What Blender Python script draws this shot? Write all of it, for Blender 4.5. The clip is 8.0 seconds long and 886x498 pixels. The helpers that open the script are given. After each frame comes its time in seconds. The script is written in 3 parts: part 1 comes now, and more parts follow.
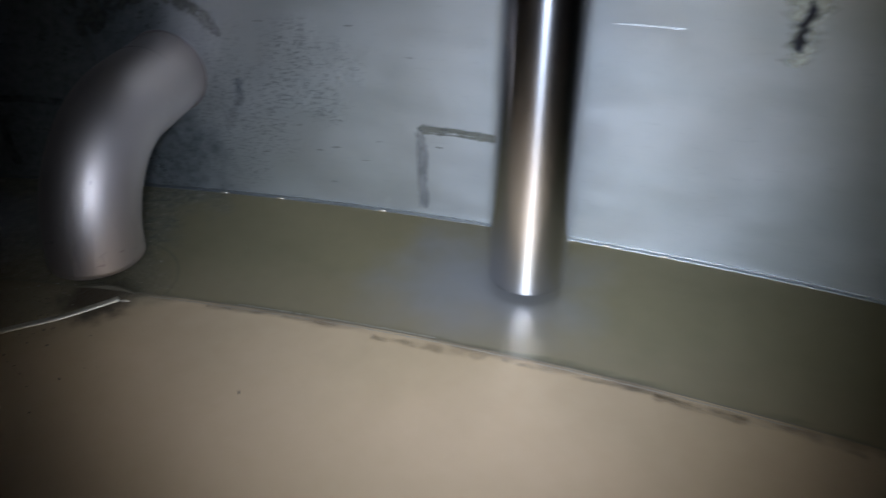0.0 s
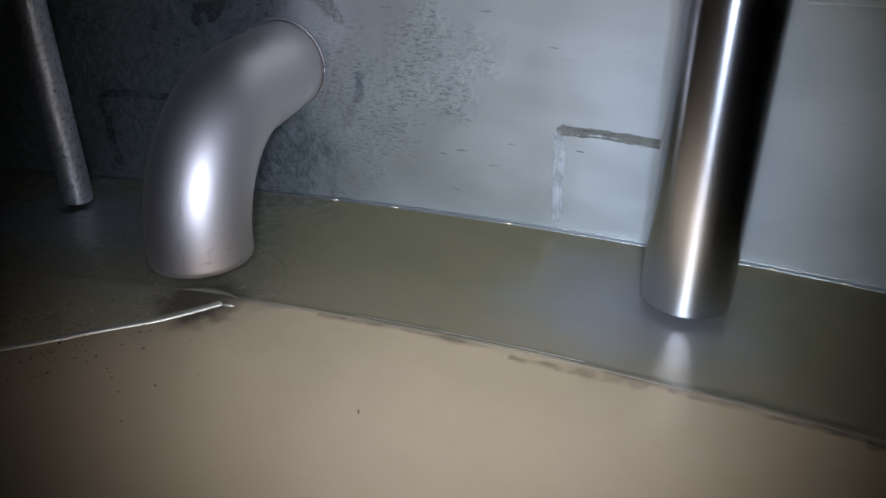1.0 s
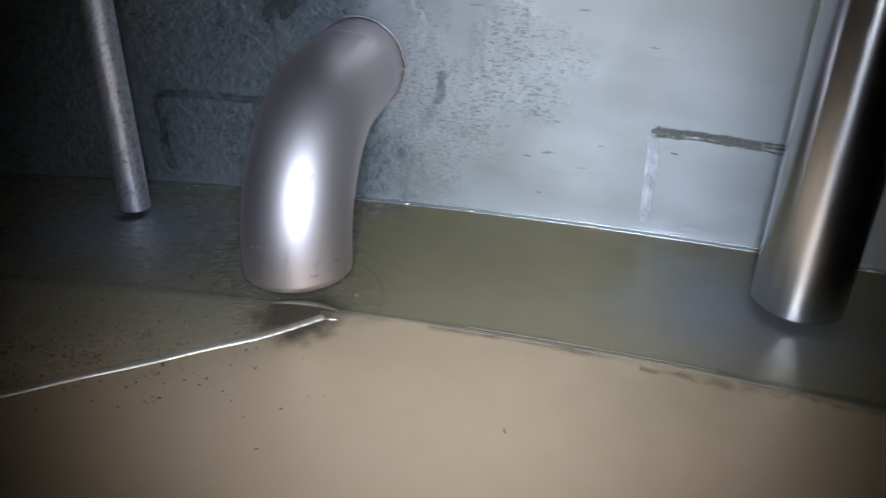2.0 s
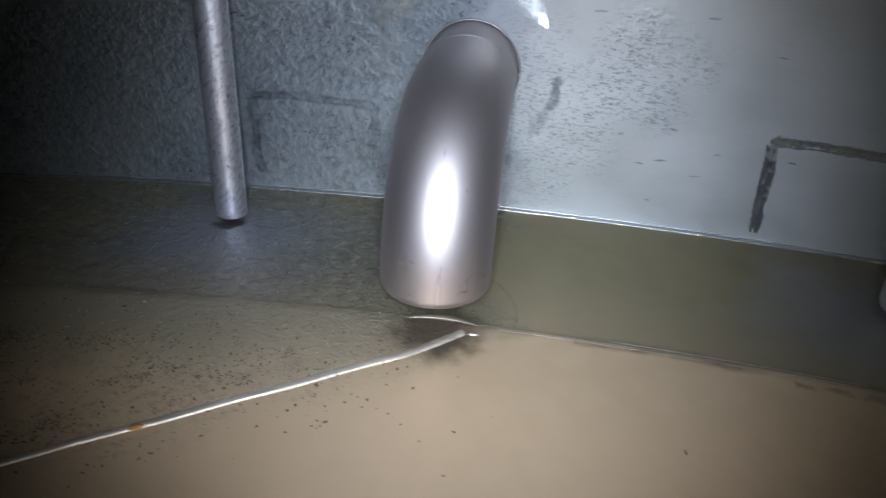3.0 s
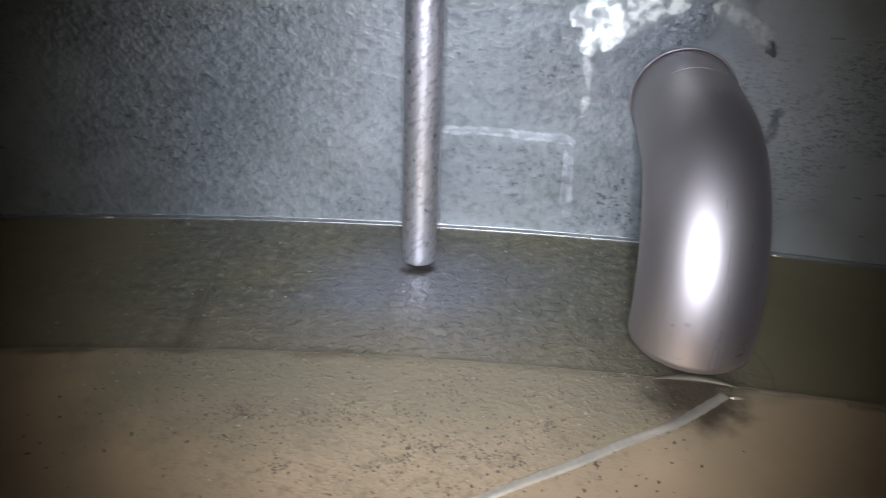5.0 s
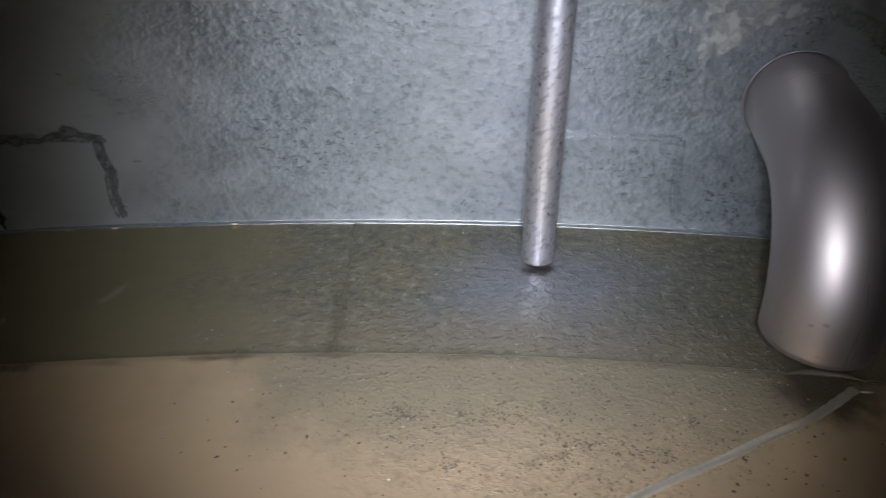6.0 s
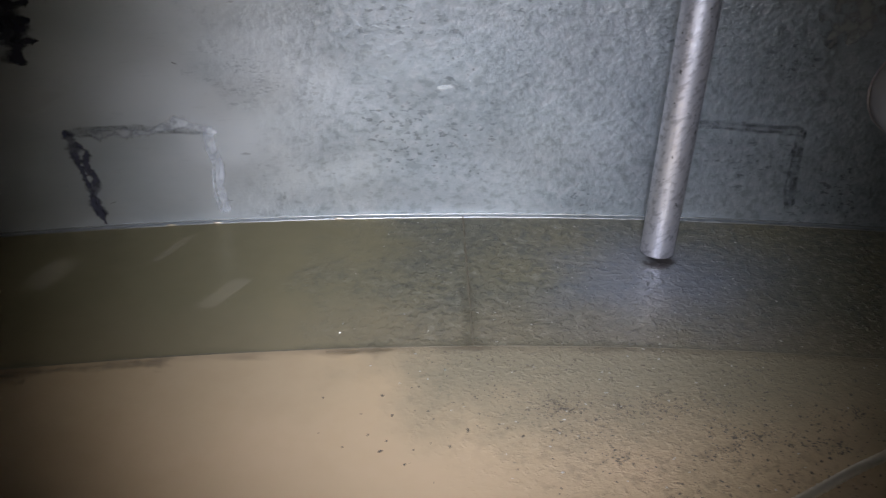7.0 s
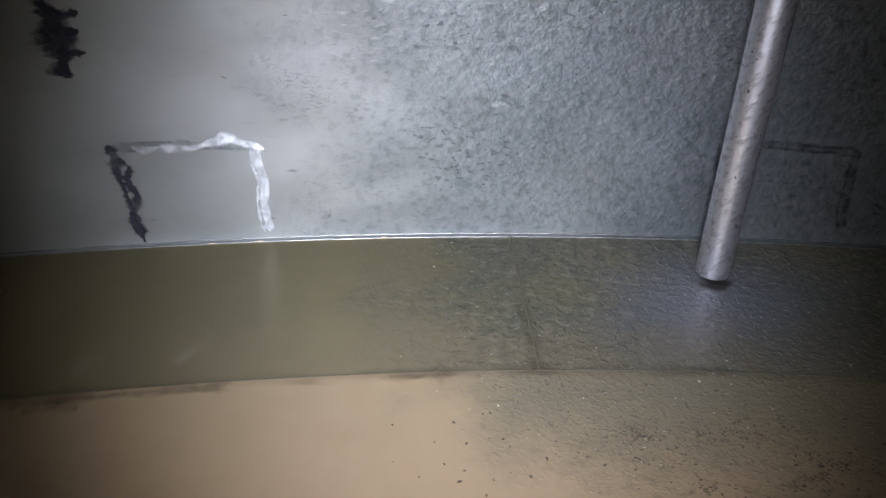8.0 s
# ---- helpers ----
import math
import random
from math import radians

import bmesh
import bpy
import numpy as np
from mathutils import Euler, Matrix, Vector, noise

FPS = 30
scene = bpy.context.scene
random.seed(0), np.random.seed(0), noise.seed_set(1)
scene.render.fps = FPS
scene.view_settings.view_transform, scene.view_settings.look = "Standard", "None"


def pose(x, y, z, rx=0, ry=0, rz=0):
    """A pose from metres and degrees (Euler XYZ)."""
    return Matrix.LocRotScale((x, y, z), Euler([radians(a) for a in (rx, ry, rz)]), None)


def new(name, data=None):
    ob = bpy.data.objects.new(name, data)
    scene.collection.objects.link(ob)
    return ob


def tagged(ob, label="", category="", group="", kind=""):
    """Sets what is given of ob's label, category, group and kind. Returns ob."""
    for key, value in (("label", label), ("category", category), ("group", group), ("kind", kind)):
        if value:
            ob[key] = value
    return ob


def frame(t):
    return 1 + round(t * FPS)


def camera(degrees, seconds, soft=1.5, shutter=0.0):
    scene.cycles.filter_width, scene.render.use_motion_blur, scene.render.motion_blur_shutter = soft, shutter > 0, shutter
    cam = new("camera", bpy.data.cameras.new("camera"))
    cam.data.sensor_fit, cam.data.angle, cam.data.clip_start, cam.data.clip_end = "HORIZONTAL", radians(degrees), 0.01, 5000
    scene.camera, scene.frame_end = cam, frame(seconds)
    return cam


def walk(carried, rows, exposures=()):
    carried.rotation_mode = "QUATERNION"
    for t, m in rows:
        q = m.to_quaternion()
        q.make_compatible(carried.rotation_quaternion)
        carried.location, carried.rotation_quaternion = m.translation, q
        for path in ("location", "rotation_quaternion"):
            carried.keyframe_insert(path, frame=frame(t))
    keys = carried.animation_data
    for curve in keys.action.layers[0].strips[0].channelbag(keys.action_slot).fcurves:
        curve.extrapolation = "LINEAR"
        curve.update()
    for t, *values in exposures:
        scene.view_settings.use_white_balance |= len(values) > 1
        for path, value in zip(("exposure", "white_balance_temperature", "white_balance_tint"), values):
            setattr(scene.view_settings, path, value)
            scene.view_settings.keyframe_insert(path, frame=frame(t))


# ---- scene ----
# Inside a round stainless steel storage tank: z up, the tank's axis at (0, -FLOOR_R).
cam = camera(58.71, 8.0, soft=1.35, shutter=0.5)
PATH = [
    (0.0, pose(0.5118, -0.6917, 0.5640, 56.97, 0.28, 9.44) @ pose(0, 0, 0, 0, 0, 0.7)),
    (0.2, pose(0.4910, -0.6635, 0.5130, 58.56, 0.10, 12.88)),
    (0.5, pose(0.4835, -0.6295, 0.4643, 60.46, 0.60, 16.56)),
    (1.0, pose(0.4194, -0.6332, 0.4567, 61.00, 0.29, 15.12)),
    (1.2, pose(0.3905, -0.6322, 0.4594, 60.84, 0.41, 14.36)),
    (2.3, pose(0.1979, -0.6410, 0.4562, 60.31, -1.35, 11.00)),
    (2.5, pose(0.1645, -0.6425, 0.4589, 60.24, -1.58, 10.81)),
    (3.0, pose(0.0636, -0.6416, 0.4692, 59.27, -2.39, 8.88)),
    (3.5, pose(-0.0241, -0.6335, 0.4875, 58.11, -2.99, 7.17)),
    (4.0, pose(-0.0917, -0.6049, 0.4726, 58.62, -2.65, 6.28)),
    (4.5, pose(-0.1287, -0.5894, 0.4547, 59.70, -2.37, 7.50)),
    (4.7, pose(-0.1545, -0.5877, 0.4569, 59.65, -2.52, 7.55)),
    (5.8, pose(-0.2749, -0.6145, 0.5199, 56.99, -0.02, 8.47)),
    (6.0, pose(-0.3004, -0.6220, 0.5199, 57.04, -0.12, 8.44)),
    (6.5, pose(-0.3742, -0.6434, 0.5048, 57.85, -0.27, 8.04)),
    (7.0, pose(-0.4522, -0.6385, 0.4935, 57.74, -0.48, 7.52)),
    (7.5, pose(-0.4969, -0.6377, 0.4875, 58.82, -2.19, 7.15)),
    (8.0, pose(-0.5362, -0.6280, 0.4846, 58.94, -1.45, 6.42)),
]
# the film's own exposure and white balance drift a little
walk(cam, PATH, exposures=[(0.0, 0.20, 6050, 6), (0.5, -0.10, 6000, 6), (1.2, 0.02, 6050, 6), (3.5, 0.08, 6330, 8), (5.5, 0.27, 6850, 10), (8.0, 0.20, 6750, 12)])

# ---------------------------------------------------------------- light
world = bpy.data.worlds.new("world")
scene.world = world
world.use_nodes = True
world.node_tree.nodes["Background"].inputs["Color"].default_value = (0.0, 0.0, 0.0, 1)
world.node_tree.nodes["Background"].inputs["Strength"].default_value = 0.0
LED_STRENGTH = 6000.0

FLOOR_R = 3.286      # inner floor plates reach to here
WALL_R = 3.544       # inner face of the shell
TANK_H = 2.4


def polar(deg, r, z=0.0):
    a = radians(deg)
    return Vector((r * math.sin(a), -FLOOR_R + r * math.cos(a), z))


# ---------------------------------------------------------------- materials
class Mat:
    """A small builder for node materials."""

    def __init__(self, name, base, rough, metal=0.0):
        self.m = bpy.data.materials.new(name)
        self.m.use_nodes = True
        self.t = self.m.node_tree
        self.b = self.t.nodes["Principled BSDF"]
        self.b.inputs["Base Color"].default_value = (*base, 1)
        self.b.inputs["Roughness"].default_value = rough
        self.b.inputs["Metallic"].default_value = metal
        self.base = base
        self.height = None

    def node(self, kind, **values):
        n = self.t.nodes.new(kind)
        for k, v in values.items():
            n.inputs[k].default_value = v
        return n

    def link(self, a, b):
        self.t.links.new(a, b)

    def coords(self, scale=(1, 1, 1), turn=(0, 0, 0)):
        tc = self.node("ShaderNodeTexCoord")
        mp = self.node("ShaderNodeMapping")
        mp.inputs["Scale"].default_value = scale
        mp.inputs["Rotation"].default_value = turn
        self.link(tc.outputs["Object"], mp.inputs["Vector"])
        return mp.outputs["Vector"]

    def noise(self, scale, stretch=(1, 1, 1), detail=3.0, rough=0.55, turn=(0, 0, 0), distort=0.0):
        n = self.node("ShaderNodeTexNoise", Scale=scale, Detail=detail, Roughness=rough, Distortion=distort)
        self.link(self.coords(stretch, turn), n.inputs["Vector"])
        return n.outputs["Fac"]

    def span(self, value, a, b, lo=0.0, hi=1.0):
        n = self.node("ShaderNodeMapRange")
        n.interpolation_type = "SMOOTHSTEP"
        for k, v in (("From Min", a), ("From Max", b), ("To Min", lo), ("To Max", hi)):
            n.inputs[k].default_value = v
        self.link(value, n.inputs["Value"])
        return n.outputs["Result"]

    def maths(self, op, a, b):
        n = self.node("ShaderNodeMath")
        n.operation = op
        for i, v in enumerate((a, b)):
            if isinstance(v, (int, float)):
                n.inputs[i].default_value = v
            else:
                self.link(v, n.inputs[i])
        return n.outputs["Value"]

    def place(self, axis):
        s = self.node("ShaderNodeSeparateXYZ")
        self.link(self.coords(), s.inputs["Vector"])
        return s.outputs[axis]

    def mix(self, fac, colour):
        """Lay colour over the base colour so far, by fac."""
        n = self.node("ShaderNodeMix")
        n.data_type = "RGBA"
        src = self.b.inputs["Base Color"]
        if src.is_linked:
            self.link(src.links[0].from_socket, n.inputs[6])
        else:
            n.inputs[6].default_value = src.default_value
        n.inputs[7].default_value = (*colour, 1)
        self.link(fac, n.inputs[0])
        self.link(n.outputs[2], src)

    def rough(self, value):
        self.link(value, self.b.inputs["Roughness"])

    def brushed(self, amount):
        """Level grooves on upright steel: the gloss is narrow sideways and drawn out up and down."""
        tc = self.node("ShaderNodeTexCoord")
        n = self.node("ShaderNodeVectorMath")
        n.operation = "CROSS_PRODUCT"
        n.inputs[0].default_value = (0, 0, 1)
        self.link(tc.outputs["Normal"], n.inputs[1])
        self.link(n.outputs["Vector"], self.b.inputs["Tangent"])
        self.b.inputs["Anisotropic"].default_value = amount
        self.b.inputs["Anisotropic Rotation"].default_value = 0.25

    def bump(self, height, strength, distance):
        n = self.node("ShaderNodeBump", Strength=strength, Distance=distance)
        self.link(height, n.inputs["Height"])
        src = self.b.inputs["Normal"]
        if src.is_linked:
            self.link(src.links[0].from_socket, n.inputs["Normal"])
        self.link(n.outputs["Normal"], src)


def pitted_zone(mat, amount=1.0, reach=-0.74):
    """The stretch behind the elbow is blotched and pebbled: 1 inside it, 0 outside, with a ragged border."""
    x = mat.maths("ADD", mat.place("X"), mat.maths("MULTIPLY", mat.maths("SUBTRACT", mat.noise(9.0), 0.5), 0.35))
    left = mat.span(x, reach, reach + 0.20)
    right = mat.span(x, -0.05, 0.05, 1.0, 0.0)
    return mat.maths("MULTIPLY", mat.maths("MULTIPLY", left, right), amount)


def floor_zone(mat):
    """On the inner plates the pebbling ends on a slant on one side and near the bright bead on the other."""
    ragged = mat.maths("MULTIPLY", mat.maths("SUBTRACT", mat.noise(9.0, (1, 1, 1), 4), 0.5), 0.30)
    slant = mat.maths("ADD", mat.place("X"), mat.maths("MULTIPLY", mat.maths("ADD", mat.place("Y"), 0.04), 1.15))
    left = mat.span(mat.maths("ADD", slant, ragged), -0.72, -0.50)
    side = mat.maths("ADD", mat.maths("MULTIPLY", mat.place("X"), 0.59), mat.maths("MULTIPLY", mat.place("Y"), -0.807))
    right = mat.span(mat.maths("ADD", side, mat.maths("MULTIPLY", ragged, 0.5)), -0.01, 0.07, 1.0, 0.0)
    return mat.maths("MULTIPLY", left, right)


def distance(mat, x, y, z=None):
    """How far a place lies from an upright line, or from a point."""
    tc = mat.node("ShaderNodeTexCoord")
    n = mat.node("ShaderNodeVectorMath")
    n.operation = "SUBTRACT"
    n.inputs[1].default_value = (x, y, z or 0.0)
    mat.link(tc.outputs["Object"], n.inputs[0])
    out = n.outputs["Vector"]
    if z is None:
        flat = mat.node("ShaderNodeVectorMath")
        flat.operation = "MULTIPLY"
        flat.inputs[1].default_value = (1, 1, 0)
        mat.link(out, flat.inputs[0])
        out = flat.outputs["Vector"]
    far = mat.node("ShaderNodeVectorMath")
    far.operation = "LENGTH"
    mat.link(out, far.inputs[0])
    return far.outputs["Value"]


def dirt(mat, colour):
    """Residue along the ring seam and in a patch under the elbow's mouth."""
    r = mat.maths("ABSOLUTE", mat.maths("SUBTRACT", distance(mat, 0, -FLOOR_R), FLOOR_R), 0.0)
    r = mat.maths("ADD", r, mat.maths("MULTIPLY", mat.maths("SUBTRACT", mat.noise(14.0, (1, 3, 1), 4), 0.5), 0.028))
    band = mat.maths("MULTIPLY", mat.span(r, 0.001, 0.013, 1.0, 0.0), mat.span(mat.noise(7.0), 0.38, 0.62, 0.15, 0.7))
    mat.mix(band, colour)
    for x, y, size in ((-0.791, -0.102, 0.016), (-0.915, -0.132, 0.026), (-0.59, -0.055, 0.016), (-0.497, -0.03, 0.018), (-0.505, 0.01, 0.014)):
        d = mat.maths("ADD", distance(mat, x, y), mat.maths("MULTIPLY", mat.maths("SUBTRACT", mat.noise(60.0, (1, 2.5, 1), 4), 0.5), 0.03))
        mat.mix(mat.span(d, size * 0.2, size, 0.4, 0.0), colour)
    d = distance(mat, -0.020, -0.016)
    d = mat.maths("ADD", d, mat.maths("MULTIPLY", mat.maths("SUBTRACT", mat.noise(40.0, (1, 1, 1), 4), 0.5), 0.06))
    mat.mix(mat.span(d, 0.022, 0.062, 0.95, 0.0), tuple(c * 0.8 for c in colour))


def seam_film(mat, r0, r1, v0, v1):
    """Thin brown film that the floor's residue leaves on both sides of the ring seam."""
    r = mat.maths("SUBTRACT", distance(mat, 0, -FLOOR_R), FLOOR_R)
    r = mat.maths("ADD", r, mat.maths("MULTIPLY", mat.maths("SUBTRACT", mat.noise(9.0, (1, 1, 1), 5, 0.6), 0.5), 0.16))
    return mat.span(r, r0, r1, v0, v1)


def soft_edge(mat):
    """Cover of a mark across its width: full in the middle, thinning out to its edges."""
    tc = mat.node("ShaderNodeTexCoord")
    sep = mat.node("ShaderNodeSeparateXYZ")
    mat.link(tc.outputs["UV"], sep.inputs[0])
    u = mat.maths("SUBTRACT", 1.0, mat.maths("ABSOLUTE", mat.maths("SUBTRACT", mat.maths("MULTIPLY", sep.outputs["X"], 2.0), 1.0), 0.0))
    u = mat.maths("ADD", u, mat.maths("MULTIPLY", mat.maths("SUBTRACT", mat.noise(160.0, (1, 1, 1), 4), 0.5), 0.7))
    return mat.span(u, 0.02, 0.75)


def specks(mat, zone, scale, fac, colour):
    """Small dark flecks, strewn in clusters."""
    cluster = mat.span(mat.noise(11.0, (1, 1, 1), 3), 0.45, 0.65)
    fleck = mat.span(mat.noise(scale, (1, 1.6, 1.6), 2, 0.5, (0, 0, 0.5)), 0.60, 0.65, 0.0, fac)
    mat.mix(mat.maths("MULTIPLY", mat.maths("MULTIPLY", zone, cluster), fleck), colour)


def wall_steel():
    m = Mat("wall_steel", (0.81, 0.832, 0.85), 0.50, 0.92)
    m.brushed(0.67)
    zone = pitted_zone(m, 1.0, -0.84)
    m.mix(m.span(m.noise(4.0, (1, 1, 2.5), 5), 0.35, 0.75, 0.0, 0.5), (0.58, 0.64, 0.65))
    m.mix(m.span(m.noise(40.0, (1, 1, 6), 4), 0.60, 0.72, 0.0, 0.08), (0.36, 0.40, 0.42))
    # scuffed patches of short level scratches beside the elbow
    d = m.maths("ADD", distance(m, 0.155, 0.25, 0.19), m.maths("MULTIPLY", m.maths("SUBTRACT", m.noise(22.0), 0.5), 0.16))
    d2 = m.maths("ADD", distance(m, 0.04, 0.25, 0.13), m.maths("MULTIPLY", m.maths("SUBTRACT", m.noise(22.0), 0.5), 0.16))
    near = m.maths("MAXIMUM", m.span(d, 0.03, 0.09, 1.0, 0.0), m.span(d2, 0.06, 0.14, 0.8, 0.0))
    d3 = m.maths("ADD", distance(m, -0.776, 0.172, 0.19), m.maths("MULTIPLY", m.maths("SUBTRACT", m.noise(30.0, (1, 1, 1.5)), 0.5), 0.20))
    near = m.maths("MAXIMUM", near, m.span(d3, 0.0, 0.05, 0.8, 0.0))
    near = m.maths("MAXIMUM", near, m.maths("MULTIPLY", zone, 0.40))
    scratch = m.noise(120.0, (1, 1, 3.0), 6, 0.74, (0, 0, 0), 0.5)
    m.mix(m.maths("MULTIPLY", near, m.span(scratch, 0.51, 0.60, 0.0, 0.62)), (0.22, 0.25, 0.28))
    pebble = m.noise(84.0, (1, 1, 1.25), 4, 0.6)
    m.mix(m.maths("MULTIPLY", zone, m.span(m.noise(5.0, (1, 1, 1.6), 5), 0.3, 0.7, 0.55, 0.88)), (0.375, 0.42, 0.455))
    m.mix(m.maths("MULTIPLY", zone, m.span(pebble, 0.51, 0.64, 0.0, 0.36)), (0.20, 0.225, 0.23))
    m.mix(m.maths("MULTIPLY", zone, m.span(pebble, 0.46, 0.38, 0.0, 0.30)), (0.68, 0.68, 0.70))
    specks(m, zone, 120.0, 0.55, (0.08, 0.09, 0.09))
    m.rough(m.span(m.noise(9.0, (1, 1, 2), 4), 0.3, 0.7, 0.475, 0.53))
    m.bump(m.noise(5.0, (1, 1, 90), 3), 0.012, 0.001)
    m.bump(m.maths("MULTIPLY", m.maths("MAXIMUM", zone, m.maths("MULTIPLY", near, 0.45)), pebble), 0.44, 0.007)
    return m.m


def strip_steel():
    m = Mat("strip_steel", (0.222, 0.190, 0.108), 0.35, 0.5)
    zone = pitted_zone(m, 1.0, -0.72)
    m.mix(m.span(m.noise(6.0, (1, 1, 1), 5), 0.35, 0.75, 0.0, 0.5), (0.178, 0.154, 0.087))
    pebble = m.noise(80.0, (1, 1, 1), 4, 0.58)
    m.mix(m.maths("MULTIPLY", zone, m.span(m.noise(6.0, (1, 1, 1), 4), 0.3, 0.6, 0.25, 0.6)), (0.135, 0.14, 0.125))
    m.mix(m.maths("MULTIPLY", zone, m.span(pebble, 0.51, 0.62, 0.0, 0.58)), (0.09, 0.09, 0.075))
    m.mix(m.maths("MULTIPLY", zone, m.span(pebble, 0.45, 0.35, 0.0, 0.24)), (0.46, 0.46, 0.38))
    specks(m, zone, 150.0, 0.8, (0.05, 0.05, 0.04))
    # bluish grey round the two hanging pipes, fading outwards
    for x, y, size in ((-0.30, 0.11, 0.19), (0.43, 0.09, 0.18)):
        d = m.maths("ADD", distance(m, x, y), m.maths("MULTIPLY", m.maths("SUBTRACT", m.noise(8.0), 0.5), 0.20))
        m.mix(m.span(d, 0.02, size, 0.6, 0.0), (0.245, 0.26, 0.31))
    # thin darker ring round the elbow's foot, and darker inside it
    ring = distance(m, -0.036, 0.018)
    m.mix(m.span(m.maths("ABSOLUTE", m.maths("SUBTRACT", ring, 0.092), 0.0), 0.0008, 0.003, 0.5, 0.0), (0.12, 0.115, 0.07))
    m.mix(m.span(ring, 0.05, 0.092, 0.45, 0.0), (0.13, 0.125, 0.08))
    m.mix(seam_film(m, 0.012, 0.12, 0.36, 0.0), (0.30, 0.235, 0.15))
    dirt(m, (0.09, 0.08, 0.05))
    # dull film along the joint of the ring plates; residue and painted contact shade under the thin pipe
    off = m.maths("ADD", m.maths("MULTIPLY", m.place("X"), 0.9884), m.maths("MULTIPLY", m.maths("ADD", m.place("Y"), FLOOR_R), 0.1518))
    off = m.maths("ADD", m.maths("ABSOLUTE", off, 0.0), m.maths("MULTIPLY", m.maths("SUBTRACT", m.noise(26.0, (1, 1, 1), 4), 0.5), 0.03))
    m.mix(m.maths("MULTIPLY", m.span(off, 0.0, 0.013, 0.5, 0.0), seam_film(m, 0.05, 0.19, 1.0, 0.15)), (0.10, 0.085, 0.05))
    d = m.maths("ADD", distance(m, -0.300, 0.146), m.maths("MULTIPLY", m.maths("SUBTRACT", m.noise(70.0, (1, 1, 1), 4), 0.5), 0.035))
    m.mix(m.span(d, 0.008, 0.024, 0.85, 0.0), (0.045, 0.035, 0.03))
    m.rough(m.span(m.noise(30.0, (1, 1, 1), 4), 0.3, 0.7, 0.34, 0.46))
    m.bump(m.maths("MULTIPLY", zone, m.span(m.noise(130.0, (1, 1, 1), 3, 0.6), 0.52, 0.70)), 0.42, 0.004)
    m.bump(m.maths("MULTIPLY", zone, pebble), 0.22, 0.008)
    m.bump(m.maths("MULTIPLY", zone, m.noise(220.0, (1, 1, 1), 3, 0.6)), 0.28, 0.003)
    return m.m


def floor_steel():
    m = Mat("floor_steel", (0.585, 0.423, 0.267), 0.5, 0.45)
    zone = floor_zone(m)
    m.mix(m.span(m.noise(4.0, (1, 1, 1), 5), 0.35, 0.75, 0.0, 0.5), (0.53, 0.386, 0.227))
    m.mix(m.maths("MULTIPLY", zone, m.span(m.noise(7.0, (1, 1, 1), 4), 0.3, 0.6, 0.05, 0.35)), (0.36, 0.295, 0.18))
    pebble = m.noise(95.0, (1, 1, 1), 4, 0.6)
    m.mix(m.maths("MULTIPLY", zone, m.span(pebble, 0.50, 0.68, 0.0, 0.38)), (0.17, 0.135, 0.09))
    specks(m, zone, 165.0, 0.55, (0.06, 0.045, 0.03))
    m.mix(seam_film(m, -0.17, -0.01, 0.0, 0.40), (0.40, 0.315, 0.19))
    m.mix(m.maths("MULTIPLY", zone, seam_film(m, -0.19, -0.02, 0.0, 0.80)), (0.235, 0.21, 0.145))
    dirt(m, (0.12, 0.09, 0.06))
    m.rough(m.span(m.noise(30.0, (1, 1, 1), 4), 0.3, 0.7, 0.45, 0.58))
    m.bump(m.maths("MULTIPLY", zone, m.span(m.noise(120.0, (1, 1, 1), 3, 0.6), 0.54, 0.74)), 0.26, 0.004)
    m.bump(m.maths("MULTIPLY", zone, pebble), 0.15, 0.007)
    m.bump(m.maths("MULTIPLY", zone, m.noise(240.0, (1, 1, 1), 3, 0.6)), 0.35, 0.003)
    return m.m


def brushed_pipe():
    """Turned finish: fine grooves round the pipe draw its highlight out along its length."""
    m = Mat("brushed_pipe", (0.78, 0.78, 0.82), 0.23, 1.0)
    m.brushed(0.88)
    m.mix(m.span(m.noise(14.0, (1, 1, 0.3), 4), 0.45, 0.8, 0.0, 0.4), (0.62, 0.62, 0.66))
    m.rough(m.span(m.noise(6.0, (1, 1, 0.5), 2), 0.3, 0.7, 0.215, 0.235))
    return m.m


def plain_steel(name, base, rough, metal=1.0, grain=(1, 1, 1), grain_scale=40.0, strength=0.1):
    m = Mat(name, base, rough, metal)
    m.mix(m.span(m.noise(12.0, (1, 1, 1), 5), 0.4, 0.8, 0.0, 0.4), tuple(c * 0.75 for c in base))
    m.rough(m.span(m.noise(grain_scale, grain, 4), 0.3, 0.7, rough * 0.85, rough * 1.2))
    m.bump(m.noise(grain_scale, grain, 3), strength, 0.001)
    return m.m


def satin_elbow():
    m = Mat("satin_steel", (0.48, 0.435, 0.425), 0.49, 1.0)
    m.mix(m.span(m.noise(9.0, (1, 1, 1), 4), 0.45, 0.8, 0.0, 0.25), (0.42, 0.375, 0.37))
    low = m.span(m.place("Z"), 0.05, 0.10, 1.0, 0.0)
    m.mix(m.maths("MULTIPLY", low, m.span(m.noise(60.0, (1, 1, 2), 4), 0.63, 0.67, 0.0, 0.5)), (0.20, 0.16, 0.15))
    m.rough(m.span(m.noise(5.0, (1, 1, 1), 2), 0.3, 0.7, 0.49, 0.53))
    return m.m


